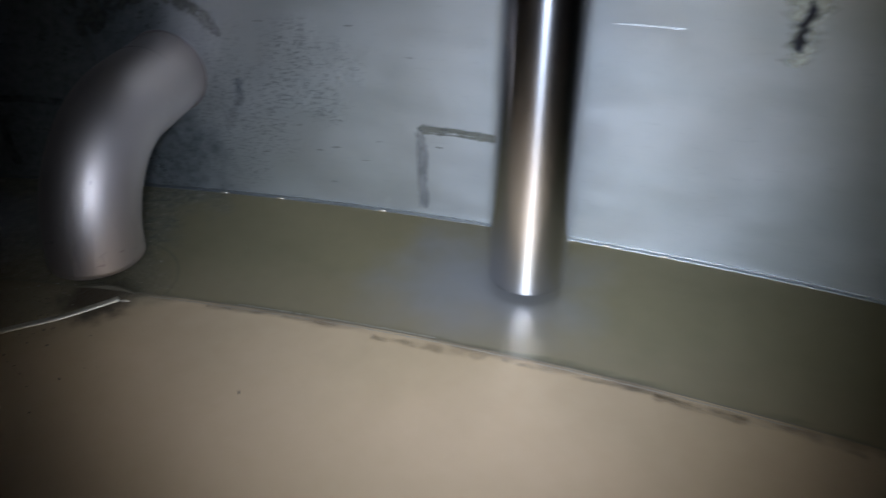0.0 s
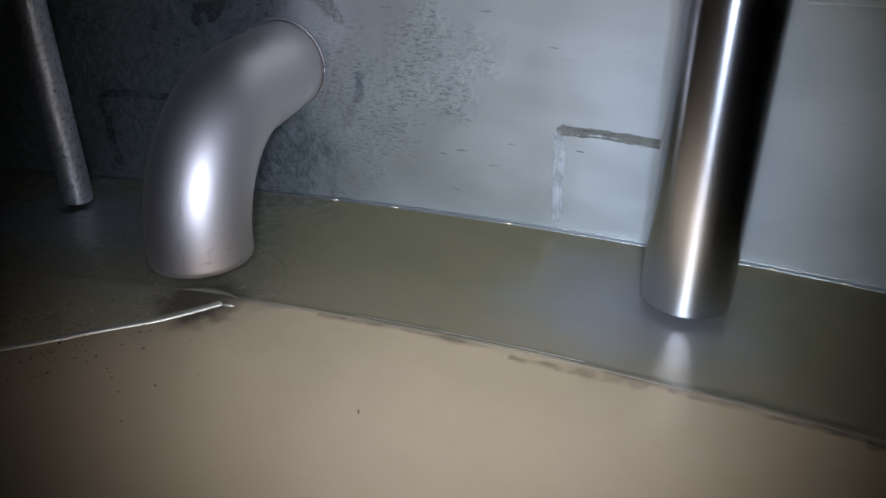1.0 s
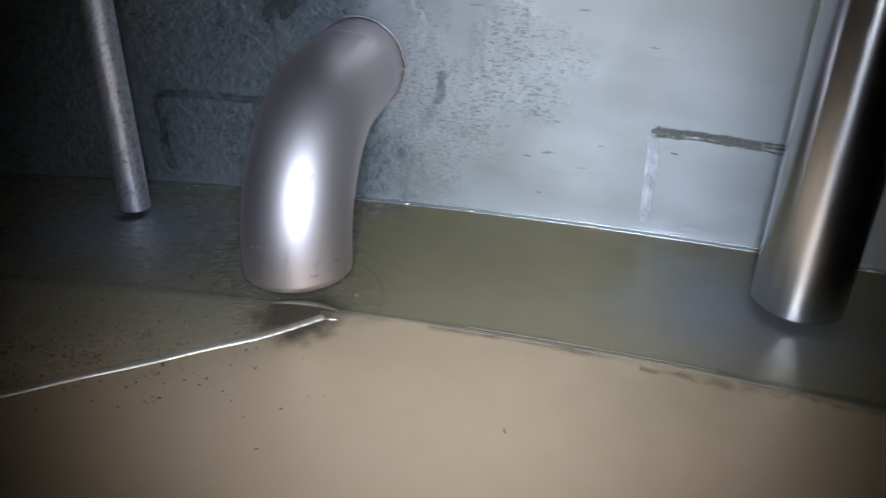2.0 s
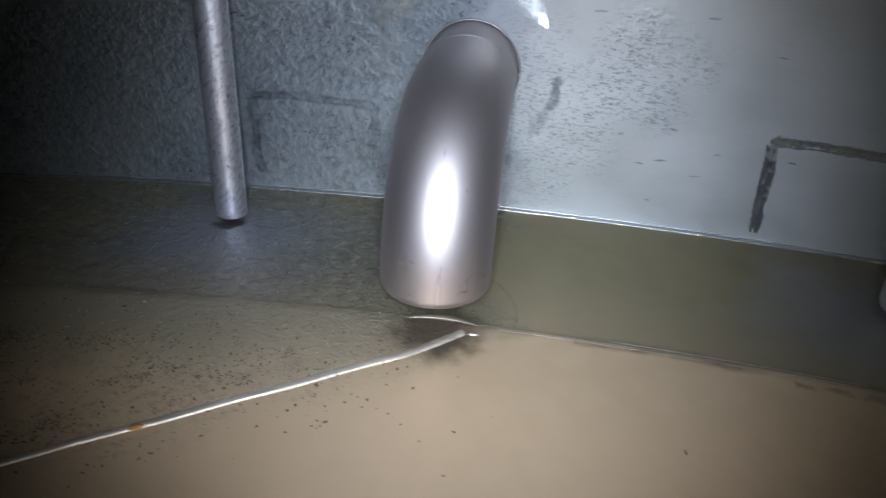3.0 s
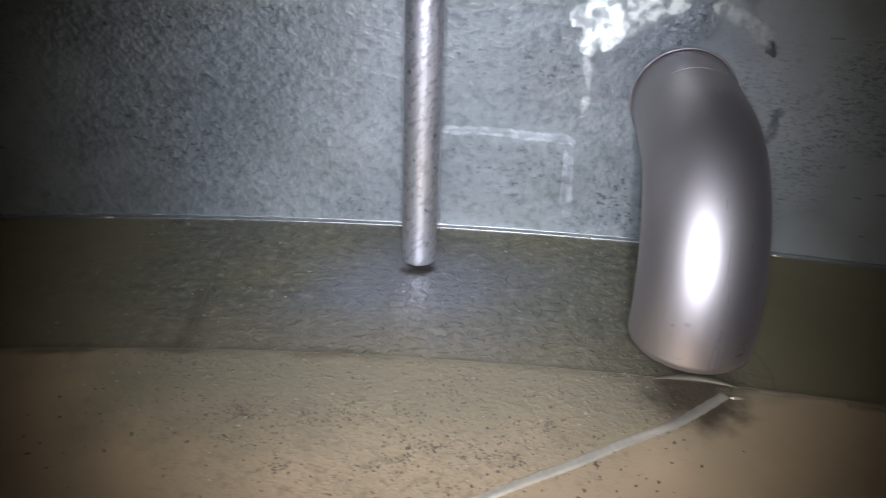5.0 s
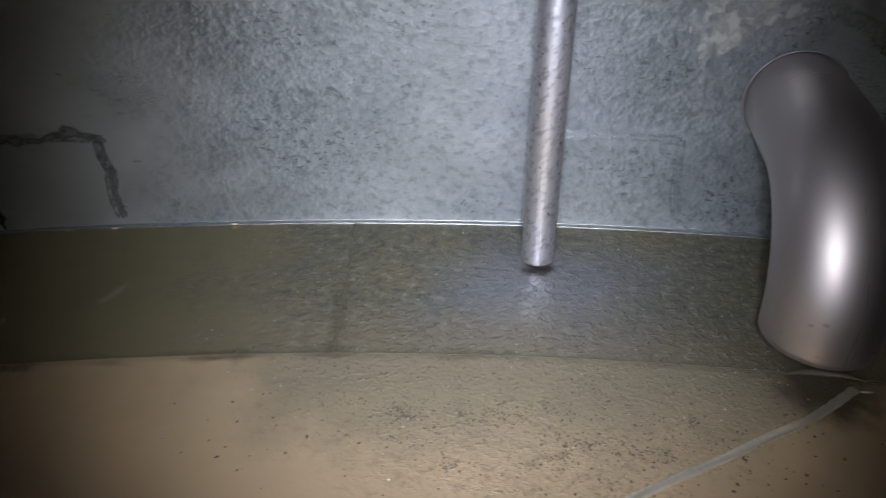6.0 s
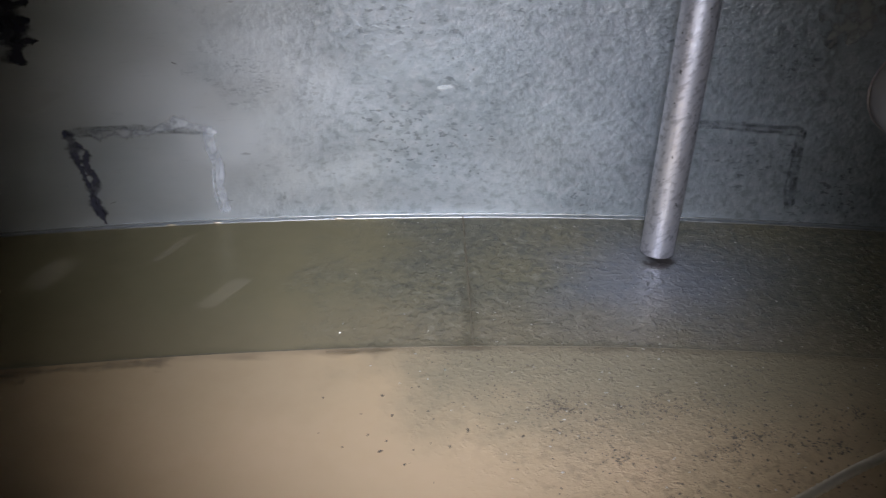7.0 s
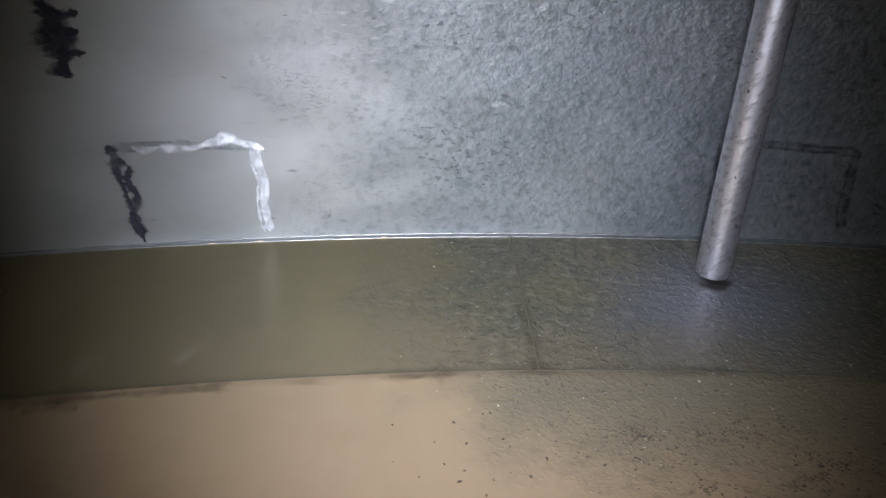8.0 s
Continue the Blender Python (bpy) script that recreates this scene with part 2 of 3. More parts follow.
def mottled_rod():
    m = Mat("dull_steel", (0.68, 0.665, 0.70), 0.42, 0.90)
    # slanting flecks, as if wound round the pipe
    tc, slant = m.node("ShaderNodeTexCoord"), m.node("ShaderNodeMapping")
    slant.vector_type = "TEXTURE"
    slant.inputs["Rotation"].default_value = (0, 0.75, 0)
    slant.inputs["Scale"].default_value = (1, 1, 2.6)
    m.link(tc.outputs["Object"], slant.inputs["Vector"])
    winding = m.node("ShaderNodeTexNoise", Scale=210.0, Detail=3.0, Roughness=0.6)
    m.link(slant.outputs["Vector"], winding.inputs["Vector"])
    pebble = winding.outputs["Fac"]
    m.mix(m.span(pebble, 0.48, 0.64, 0.0, 0.5), (0.25, 0.24, 0.26))
    m.mix(m.span(pebble, 0.44, 0.32, 0.0, 0.4), (0.75, 0.72, 0.70))
    m.mix(m.span(m.noise(160.0, (1, 1, 1), 2), 0.68, 0.72, 0.0, 0.8), (0.07, 0.06, 0.05))
    m.bump(pebble, 0.16, 0.005)
    return m.m


def streaked_mark(name, base, rough, brushing, lean_by=0.09, cover=(0.6, 1.0)):
    m = Mat(name, base, rough, 1.0)
    m.brushed(brushing)
    # the burr of the grinding leans the gloss to one side
    tc = m.node("ShaderNodeTexCoord")
    side = m.b.inputs["Tangent"].links[0].from_socket
    lean = m.node("ShaderNodeVectorMath")
    lean.operation = "MULTIPLY_ADD"
    lean.inputs[1].default_value = (lean_by, lean_by, lean_by)
    m.link(side, lean.inputs[0])
    m.link(tc.outputs["Normal"], lean.inputs[2])
    unit = m.node("ShaderNodeVectorMath")
    unit.operation = "NORMALIZE"
    m.link(lean.outputs["Vector"], unit.inputs[0])
    m.link(unit.outputs["Vector"], m.b.inputs["Normal"])
    m.mix(m.span(m.noise(50.0, (1, 1, 1), 4), 0.45, 0.65, 0.0, 0.6), tuple(c * 0.6 for c in base))
    m.link(m.maths("MULTIPLY", soft_edge(m), m.span(m.noise(75.0, (1, 1, 1), 4), 0.34, 0.64, *cover)), m.b.inputs["Alpha"])
    return m.m


def scale_mark(name, base, rough, cover):
    m = Mat(name, base, rough, 0.5)
    m.mix(m.span(m.noise(45.0, (1, 1, 1), 4), 0.4, 0.65, 0.0, 0.6), tuple(c * 1.7 for c in base))
    m.link(m.maths("MULTIPLY", soft_edge(m), m.span(m.noise(60.0, (1, 1, 1), 4), 0.34, 0.64, *cover)), m.b.inputs["Alpha"])
    return m.m


def pale_flake():
    """Thin half-clear skin."""
    m = Mat("pale_flake", (0.30, 0.26, 0.21), 0.7)
    m.link(m.span(m.noise(330.0, (1, 1, 1), 3), 0.35, 0.7, 0.06, 0.40), m.b.inputs["Alpha"])
    return m.m


def led_light(name, colour):
    m = Mat(name, (0.9, 0.9, 0.9), 0.5)
    m.b.inputs["Emission Color"].default_value = (*colour, 1)
    m.b.inputs["Emission Strength"].default_value = LED_STRENGTH
    return m.m


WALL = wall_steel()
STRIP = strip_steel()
FLOOR = floor_steel()
POLISHED = brushed_pipe()
SATIN = satin_elbow()
DULL = mottled_rod()
BEAD = plain_steel("weld_steel", (0.84, 0.75, 0.60), 0.48, 0.86, (1, 1, 1), 160.0, 0.10)
FOOT = plain_steel("fillet_steel", (0.44, 0.45, 0.44), 0.38, 1.0, (1, 1, 1), 120.0, 0.2)
SEAM = plain_steel("seam_steel", (0.20, 0.17, 0.12), 0.45, 0.6, (1, 1, 1), 120.0, 0.2)
EDGE = plain_steel("seam_edge_steel", (0.30, 0.27, 0.22), 0.5, 0.7, (1, 1, 1), 120.0, 0.2)
MARK = streaked_mark("heat_mark", (0.40, 0.41, 0.42), 0.50, 0.88, 0.09, (0.3, 0.8))
FAINT = streaked_mark("faint_mark", (0.36, 0.38, 0.40), 0.52, 0.86, -0.02, (0.08, 0.36))
SCALE = scale_mark("weld_scale", (0.13, 0.13, 0.11), 0.55, (0.55, 0.95))
INK = scale_mark("runny_stain", (0.02, 0.02, 0.03), 0.5, (0.8, 1.0))
SMEAR = streaked_mark("pale_smear", (0.60, 0.61, 0.62), 0.50, 0.88, 0.06, (0.3, 0.9))
SOOT = scale_mark("sooty_scale", (0.05, 0.05, 0.07), 0.5, (0.55, 1.0))
RUN = streaked_mark("pale_run", (0.66, 0.67, 0.65), 0.46, 0.75, -0.05, (0.0, 0.24))
GROUND = streaked_mark("ground_steel", (0.70, 0.71, 0.67), 0.44, 0.75, -0.05, (0.05, 0.65))
SMUDGE = scale_mark("smudge", (0.10, 0.11, 0.13), 0.5, (0.1, 0.5))
RESIDUE = scale_mark("brown_residue", (0.20, 0.15, 0.09), 0.6, (0.05, 0.38))
DASH = scale_mark("dark_dash", (0.12, 0.13, 0.14), 0.5, (0.1, 0.45))
BORDER = scale_mark("pale_border", (0.50, 0.50, 0.42), 0.6, (0.35, 0.85))
FLAKE = pale_flake()
RUST = plain_steel("rust", (0.42, 0.22, 0.08), 0.7, 0.1, (1, 1, 1), 90.0, 0.3)
SCUFF = plain_steel("scuffed_steel", (0.33, 0.29, 0.29), 0.5, 0.8)
GLINT = plain_steel("glint_metal", (0.62, 0.60, 0.54), 0.28, 0.95)
GRIT = Mat("dark_grit", (0.095, 0.072, 0.048), 0.45).m
HOUSING = Mat("black_housing", (0.01, 0.01, 0.01), 0.6).m
LED = led_light("led_die", (0.82, 0.97, 1.36))
PHOSPHOR = led_light("led_phosphor", (0.96, 0.97, 0.97))


# ---------------------------------------------------------------- mesh helpers
def mesh_object(name, verts, faces, material, parent=None, label="", smooth=True):
    me = bpy.data.meshes.new(name)
    me.from_pydata([tuple(v) for v in verts], [], faces)
    me.materials.append(material)
    me.update()
    if smooth:
        me.shade_smooth()
    ob = new(name, me)
    if parent is not None:
        ob.parent = parent
    if label:
        ob["label"] = label
    return ob


def sweep(points, radii, sides=12, caps=True, squash=1.0):
    """Verts and faces of a tube along points."""
    verts, faces = [], []
    n = len(points)
    pts = [Vector(p) for p in points]
    up = Vector((0, 0, 1))
    prev = None
    for i in range(n):
        d = (pts[min(i + 1, n - 1)] - pts[max(i - 1, 0)]).normalized()
        side = d.cross(up)
        if side.length < 1e-3:
            side = prev if prev is not None else Vector((1, 0, 0))
        side.normalize()
        if prev is not None and side.dot(prev) < 0:
            side = -side
        prev = side
        top = side.cross(d).normalized()
        r = radii[i] if isinstance(radii, (list, tuple)) else radii
        for k in range(sides):
            a = 2 * math.pi * k / sides
            verts.append(pts[i] + side * (r * math.cos(a)) + top * (r * squash * math.sin(a)))
    for i in range(n - 1):
        for k in range(sides):
            a, b = i * sides + k, i * sides + (k + 1) % sides
            faces.append((a, b, b + sides, a + sides))
    if caps:
        faces.append(tuple(range(sides))[::-1])
        faces.append(tuple(range((n - 1) * sides, n * sides)))
    return verts, faces


def pipe_mesh(points, outer, inner, sides=64):
    """A hollow pipe along points, open at both ends."""
    v1, f1 = sweep(points, outer, sides, False)
    v2, f2 = sweep(points, inner, sides, False)
    n = len(v1)
    faces = f1 + [tuple(i + n for i in reversed(f)) for f in f2]
    last = (len(points) - 1) * sides
    for k in range(sides):
        j = (k + 1) % sides
        faces.append((j, k, k + n, j + n))
        faces.append((last + k, last + j, last + j + n, last + k + n))
    return v1 + v2, faces


# ---------------------------------------------------------------- the tank
def steps(a, b, step):
    n = max(1, round((b - a) / step))
    return [a + (b - a) * i / n for i in range(n + 1)]


def tank_wall():
    angles = steps(-180, -40, 4)[:-1] + steps(-40, 40, 0.5) + steps(40, 180, 4)[1:-1]
    verts, faces = [], []
    for a in angles:
        for r in (WALL_R, WALL_R + 0.006):
            verts += [polar(a, r, -0.006), polar(a, r, TANK_H)]
    n = len(angles)
    for i in range(n):
        a, b = 4 * i, 4 * ((i + 1) % n)
        faces += [(a, a + 1, b + 1, b), (a + 2, b + 2, b + 3, a + 3), (a + 1, a + 3, b + 3, b + 1), (a, b, b + 2, a + 2)]
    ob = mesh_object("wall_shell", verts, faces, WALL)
    return tagged(ob, "curved stainless steel tank wall, blotched and pitted", "wall", kind="structure")


def sector(name, a0, a1, r0, r1, z0, z1, material, parent, step=0.5):
    verts, faces = [], []
    angles = steps(a0, a1, step)
    for a in angles:
        verts += [polar(a, r0, z1), polar(a, r1, z1), polar(a, r1, z0), polar(a, r0, z0)]
    n = len(angles)
    for i in range(n - 1):
        for k in range(4):
            j = (k + 1) % 4
            faces.append((4 * i + k, 4 * i + j, 4 * i + 4 + j, 4 * i + 4 + k))
    faces += [(0, 3, 2, 1), tuple(4 * (n - 1) + k for k in range(4))]
    return mesh_object(name, verts, faces, material, parent, smooth=False)


def wavy_bead(name, points, radius, parent, material, seed, squash=0.6, wobble=0.25, label=""):
    rng = random.Random(seed)
    radii = [radius * (1 + wobble * (rng.random() - 0.5) * 2) for _ in points]
    v, f = sweep(points, radii, 8, True, squash)
    return mesh_object(name, v, f, material, parent, label)


def tank_floor():
    floor = new("floor")
    tagged(floor, "welded steel tank floor of large plates", "floor", kind="structure")
    # outer ring of plates
    joints = [-180, -148.7, -113.7, -78.7, -43.7, -8.7, 26.3, 61.3, 96.3, 131.3, 180]
    for a, b in zip(joints, joints[1:]):
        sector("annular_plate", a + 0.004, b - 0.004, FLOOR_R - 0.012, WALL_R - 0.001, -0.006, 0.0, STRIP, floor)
    # inner plates lap over the ring, split along the bead that runs from the elbow towards the middle
    start = Vector((-0.012, -0.039, 0))
    way = Vector((-0.820, -0.573, 0)).normalized()
    across = Vector((-way.y, way.x, 0))
    middle = Vector((0, -FLOOR_R, 0))
    reach = (middle - start).dot(way)
    half = math.sqrt(FLOOR_R ** 2 - (middle - start - way * reach).length ** 2)
    ends = [start + way * (reach - half), start + way * (reach + half)]
    for sign in (1, -1):
        pts = [polar(a, FLOOR_R) for a in steps(-180, 180, 0.4)[:-1]]
        pts = [p for p in pts if (p - start).dot(across) * sign > 0.004] + ends
        mid = sum(pts, Vector()) / len(pts)
        pts.sort(key=lambda p: math.atan2(p.y - mid.y, p.x - mid.x))
        n = len(pts)
        verts = [p + Vector((0, 0, 0.0015)) for p in pts] + [p + Vector((0, 0, -0.0045)) for p in pts]
        faces = [tuple(range(n)), tuple(range(2 * n - 1, n - 1, -1))]
        faces += [(i, i + n, (i + 1) % n + n, (i + 1) % n) for i in range(n)]
        mesh_object("floor_plate", verts, faces, FLOOR, floor, smooth=False)
    # beads
    rng = random.Random(3)
    for a0, a1 in ((-30, -0.1), (-0.1, 30)):
        pts = [polar(a, FLOOR_R + 0.001 + rng.uniform(-0.0004, 0.0004), 0.0005) for a in steps(a0, a1, 0.07)]
        wavy_bead("seam_bead", pts, 0.0014, floor, SEAM, 5, 0.8, 0.3)
    for a0, a1, off in ((0.7, 4.2, -0.0035), (4.5, 8.6, -0.0028), (8.8, 13.5, -0.0035), (2.6, 6.8, 0.0055)):
        pts = [polar(a, FLOOR_R + off + rng.uniform(-0.0004, 0.0004), 0.0015 if off < 0 else 0.0) for a in steps(a0, a1, 0.05)]
        wavy_bead("seam_edge", pts, 0.0007, floor, EDGE, 9, 0.5, 0.6)
    pts = [start + way * d + Vector((0.018, 0.024, 0)) * max(0.0, 1 - d / 0.045) ** 1.5
           + across * 0.0006 * math.sin(d * 55) + Vector((0, 0, 0.0015)) for d in steps(0.0, 1.6, 0.0014)]
    rng = random.Random(6)
    radii = [0.0050 * (1 - 0.16 * min(1.0, k * 0.0014 / 0.35)) * (1 + 0.05 * math.sin(2 * math.pi * k * 0.0014 / 0.0078) + rng.uniform(-0.02, 0.02)) for k in range(len(pts))]
    v, f = sweep(pts, radii, 12, True, 0.45)
    mesh_object("weld_bead", v, f, BEAD, floor, "bright ribbed weld bead")
    pts = [(-0.241 + d * 0.82, -0.203 + d * 0.573, 0.0035) for d in (-0.006, -0.002, 0.003, 0.007)]
    v, f = sweep(pts, [0.0008, 0.0032, 0.0030, 0.0008], 8, True, 0.6)
    mesh_object("rust_spot", v, f, RUST, floor, "rusty orange spot on the weld bead")
    pts = [polar(-8.7, r, 0) for r in steps(FLOOR_R, WALL_R, 0.006)]
    wavy_bead("joint_bead", pts, 0.0012, floor, SEAM, 7, 0.4, 0.6)
    # lumps of weld where the seams meet under the elbow
    pts = [polar(a, FLOOR_R - 0.004 + 0.010 * math.sin(math.pi * (a + 1.1) / 1.6) , 0.001) for a in steps(-1.1, 0.5, 0.05)]
    v, f = sweep(pts, [0.0045 * math.sin(math.pi * (i + 0.6) / (len(pts) + 0.2)) for i in range(len(pts))], 8, True, 0.6)
    mesh_object("weld_lump", v, f, SEAM, floor)
    for x, y in ((0.010, -0.018), (-0.006, -0.022)):
        pts = [(x + d, y + 0.1 * d, 0.0015) for d in (0, 0.004, 0.008, 0.012)]
        v, f = sweep(pts, [0.0006, 0.0016, 0.0014, 0.0005], 8)
        mesh_object("weld_spatter", v, f, BEAD, floor)
    return floor


def roof():
    n = 96
    verts = [polar(360 * i / n, WALL_R + 0.006, z) for z in (TANK_H, TANK_H + 0.006) for i in range(n)]
    faces = [tuple(range(n))[::-1], tuple(range(n, 2 * n))] + [(i, (i + 1) % n, (i + 1) % n + n, i + n) for i in range(n)]
    ob = mesh_object("ceiling", verts, faces, WALL, smooth=False)
    return tagged(ob, "flat steel tank roof", "ceiling", kind="structure")


shell = tank_wall()
tank_base = tank_floor()
roof()


def foot_bead():
    rng = random.Random(11)
    for r, z, radius, seed in ((0.0003, 0.0036, 0.0008, 12), (0.0030, 0.0003, 0.0009, 13)):
        pts = [polar(a, WALL_R - r, z + rng.uniform(-0.0003, 0.0003)) for a in steps(-40, 40, 0.09)]
        wavy_bead("foot_bead", pts, radius, shell, FOOT, seed, 1.0, 0.25, "thin shiny weld line at the foot of the wall")
    for a in (0.42, 1.80, 4.3, 7.6, 9.4, -11.2, -14.5, -13.6, 10.6):
        pts = [polar(a + d, WALL_R - 0.004, 0.0015) for d in (-0.09, -0.03, 0.04, 0.1)]
        v, f = sweep(pts, [0.0005, 0.0015, 0.0012, 0.0004], 8)
        mesh_object("weld_spatter", v, f, BEAD, shell)


foot_bead()


# ---------------------------------------------------------------- pipes
def elbow():
    th, r0 = -0.50, 3.303
    z0, bend = 0.041, 0.134
    centre_r = r0 + bend
    pts = [polar(th, r0, z0 + d) for d in (0.0, 0.006)]
    pts += [polar(th, centre_r - bend * math.cos(radians(a)), z0 + 0.006 + bend * math.sin(radians(a))) for a in steps(3, 90, 3)]
    pts += [polar(th, r, z0 + 0.006 + bend) for r in (centre_r + 0.02, centre_r + 0.05, WALL_R + 0.05)]
    top = new("elbow_pipe")
    top.location = polar(th, r0, 0)
    v, f = pipe_mesh(pts, 0.0555, 0.0525)
    body = mesh_object("bend", [p - top.location for p in v], f, SATIN, top)
    ring = [polar(th + math.degrees(0.0568 * math.cos(a) / WALL_R), WALL_R - 0.002, z0 + 0.006 + bend + 0.0568 * math.sin(a)) for a in [2 * math.pi * i / 72 for i in range(73)]]
    v, f = sweep(ring, [0.0011 * (1 + 0.2 * math.sin(7 * i)) for i in range(73)], 8)
    mesh_object("weld_ring", [p - top.location for p in v], f, SCUFF, top)
    ring = []
    for i in range(73):
        a = 2 * math.pi * i / 72
        ring.append(polar(th + math.degrees(0.0554 * math.cos(a) / WALL_R), centre_r + 0.045, z0 + 0.006 + bend + 0.0554 * math.sin(a)))
    v, f = sweep(ring, 0.0007, 6)
    mesh_object("butt_weld", [p - top.location for p in v], f, SCUFF, top)

    def skin(bow, round_, proud=0.0003):
        """A place on the outer face of the bend, by the angle along it and the angle round it."""
        a, p = radians(bow), radians(round_)
        out = polar(th, 1.0) - polar(th, 0.0)
        across = Vector((out.y, -out.x, 0))
        spine = polar(th, centre_r - bend * math.cos(a), z0 + 0.006 + bend * math.sin(a))
        away = -out * math.cos(a) + Vector((0, 0, math.sin(a)))
        return spine + (away * math.cos(p) + across * math.sin(p)) * (0.0555 + proud) - top.location

    rng = random.Random(81)
    for bow, turn, long, wide, slant in ((28, 9, 14, 1.0, 1), (22, 12, 7, 1.6, -1), (5, 8, 13, 1.2, 1), (4, 13, 10, 0.9, 0), (9, 11, 6, 2.2, 1),
                                         (12, -18, 1.2, 7.0, 0), (11, -30, 1.0, 6.0, 0), (34, 30, 2.0, 2.0, 0), (6, 40, 5, 1.2, -1), (44, 4, 3.0, 1.0, 0)):
        v, f = [], []
        for i in range(8):
            u = i / 7 - 0.5
            w = wide * (0.25 + math.sin(math.pi * (i + 0.5) / 8)) * rng.uniform(0.4, 1.0) / 2
            c = turn + slant * 2.0 * u + rng.uniform(-0.4, 0.4)
            v += [skin(bow + long * u, c - w), skin(bow + long * u, c + w)]
        f = [(2 * i, 2 * i + 1, 2 * i + 3, 2 * i + 2) for i in range(7)]
        mesh_object("scuff", v, f, SCUFF, body, "dark scuff")
    return tagged(top, "satin steel elbow pipe curving from wall down to floor", "pipe")


def dip_pipe(name, x, y, z, radius, wall, material, label):
    top = new(name)
    top.location = (x, y, z)
    v, f = pipe_mesh([(0, 0, 0), (0, 0, 0.001), (0, 0, 0.4), (0, 0, TANK_H - z)], radius, radius - wall)
    mesh_object("tube", v, f, material, top)
    return tagged(top, label, "pipe")


elbow()
dip_pipe("dip_pipe", 0.4805, 0.111, 0.011, 0.0462, 0.003, POLISHED, "thick polished stainless steel pipe hanging just above the floor")
dip_pipe("dip_rod", -0.3030, 0.161, 0.006, 0.0190, 0.003, DULL, "thin mottled grey steel pipe hanging just above the floor")


# ---------------------------------------------------------------- marks on the wall
def ribbon(name, path, width, material, seed, ragged=0.28, proud=0.0003, label=""):
    """A low ragged ridge on the wall along a path of (degrees, height)."""
    rng = random.Random(seed)
    fine = []
    for (a0, z0), (a1, z1) in zip(path, path[1:]):
        length = math.hypot(radians(a1 - a0) * WALL_R, z1 - z0)
        n = max(2, round(length / 0.003))
        fine += [(a0 + (a1 - a0) * i / n, z0 + (z1 - z0) * i / n) for i in range(n)]
    fine.append(path[-1])
    verts, faces = [], []
    n = len(fine)
    left = right = 0.0
    for i, (a, z) in enumerate(fine):
        b, c = fine[max(i - 1, 0)], fine[min(i + 1, n - 1)]
        dx, dz = radians(c[0] - b[0]) * WALL_R, c[1] - b[1]
        k = math.hypot(dx, dz) or 1.0
        nx, nz = -dz / k, dx / k
        left = max(-0.7, 0.82 * left + rng.uniform(-1, 1) * ragged)
        right = max(-0.7, 0.82 * right + rng.uniform(-1, 1) * ragged)
        end = min(1.0, 0.25 + min(i, n - 1 - i) / 3)
        for s, h in ((-1 - left, 0.0), (-0.98 - left, proud), (0, proud), (0.98 + right, proud), (1 + right, 0.0)):
            o = s * width / 2 * end
            verts.append(polar(a + math.degrees(nx * o / WALL_R), WALL_R - h, z + nz * o))
    for i in range(n - 1):
        for k in range(4):
            a = 5 * i + k
            faces.append((a, a + 1, a + 6, a + 5))
    ob = mesh_object(name, verts, faces, material, shell, label, smooth=False)
    across = ob.data.uv_layers.new(name="across")
    for loop in ob.data.loops:
        across.data[loop.index].uv = ((0.0, 0.01, 0.5, 0.99, 1.0)[loop.vertex_index % 5], 0.0)
    return ob


def strands(path, width, material, seed, label="ragged weld heat mark"):
    """A mark of three ragged strands that part and join."""
    rng = random.Random(seed)
    for k, (share, off) in enumerate(((1.15, 0.0), (0.55, 0.36), (0.5, -0.40))):
        o = off * width
        moved = []
        for i, (a, z) in enumerate(path):
            (a0, z0), (a1, z1) = path[max(i - 1, 0)], path[min(i + 1, len(path) - 1)]
            dx, dz = radians(a1 - a0) * WALL_R, z1 - z0
            n = math.hypot(dx, dz)
            w = o + rng.uniform(-0.0012, 0.0012)
            moved.append((a + math.degrees(-dz / n * w / WALL_R), z + dx / n * w))
        if k:
            (a0, z0), (a1, z1) = moved[0], moved[-1]
            cut = rng.uniform(0.0, 0.25)
            moved[0] = (a0 + (moved[1][0] - a0) * cut, z0 + (moved[1][1] - z0) * cut)
        ribbon("heat_mark", moved, width * share, material, seed + 300 * k, 0.35, 0.0003 + 0.00005 * k, label)


def leg_mark(a0, a1, top, seed, sides, foot=0.013, bar=None, side=None):
    """The ghost of a support welded to the outside: a level bar and upright bars below it."""
    third = (a1 - a0) / 3
    strands([(a0 - 0.1, top), (a0 + third, top + 0.0015), (a0 + 2 * third, top - 0.001), (a1, top - 0.003)], 0.0105, bar or MARK, seed)
    rng = random.Random(seed)
    for i, a in enumerate(sides):
        w = [rng.uniform(-0.05, 0.05) for _ in range(4)]
        strands([(a, top + 0.002), (a + 0.02 + w[0], top * 0.82), (a + 0.05 + w[1], top * 0.62), (a + 0.06 + w[2], top * 0.40), (a + 0.09 + w[3], top * 0.22), (a + 0.11, foot)], 0.0115, side or MARK, seed + 1 + i)


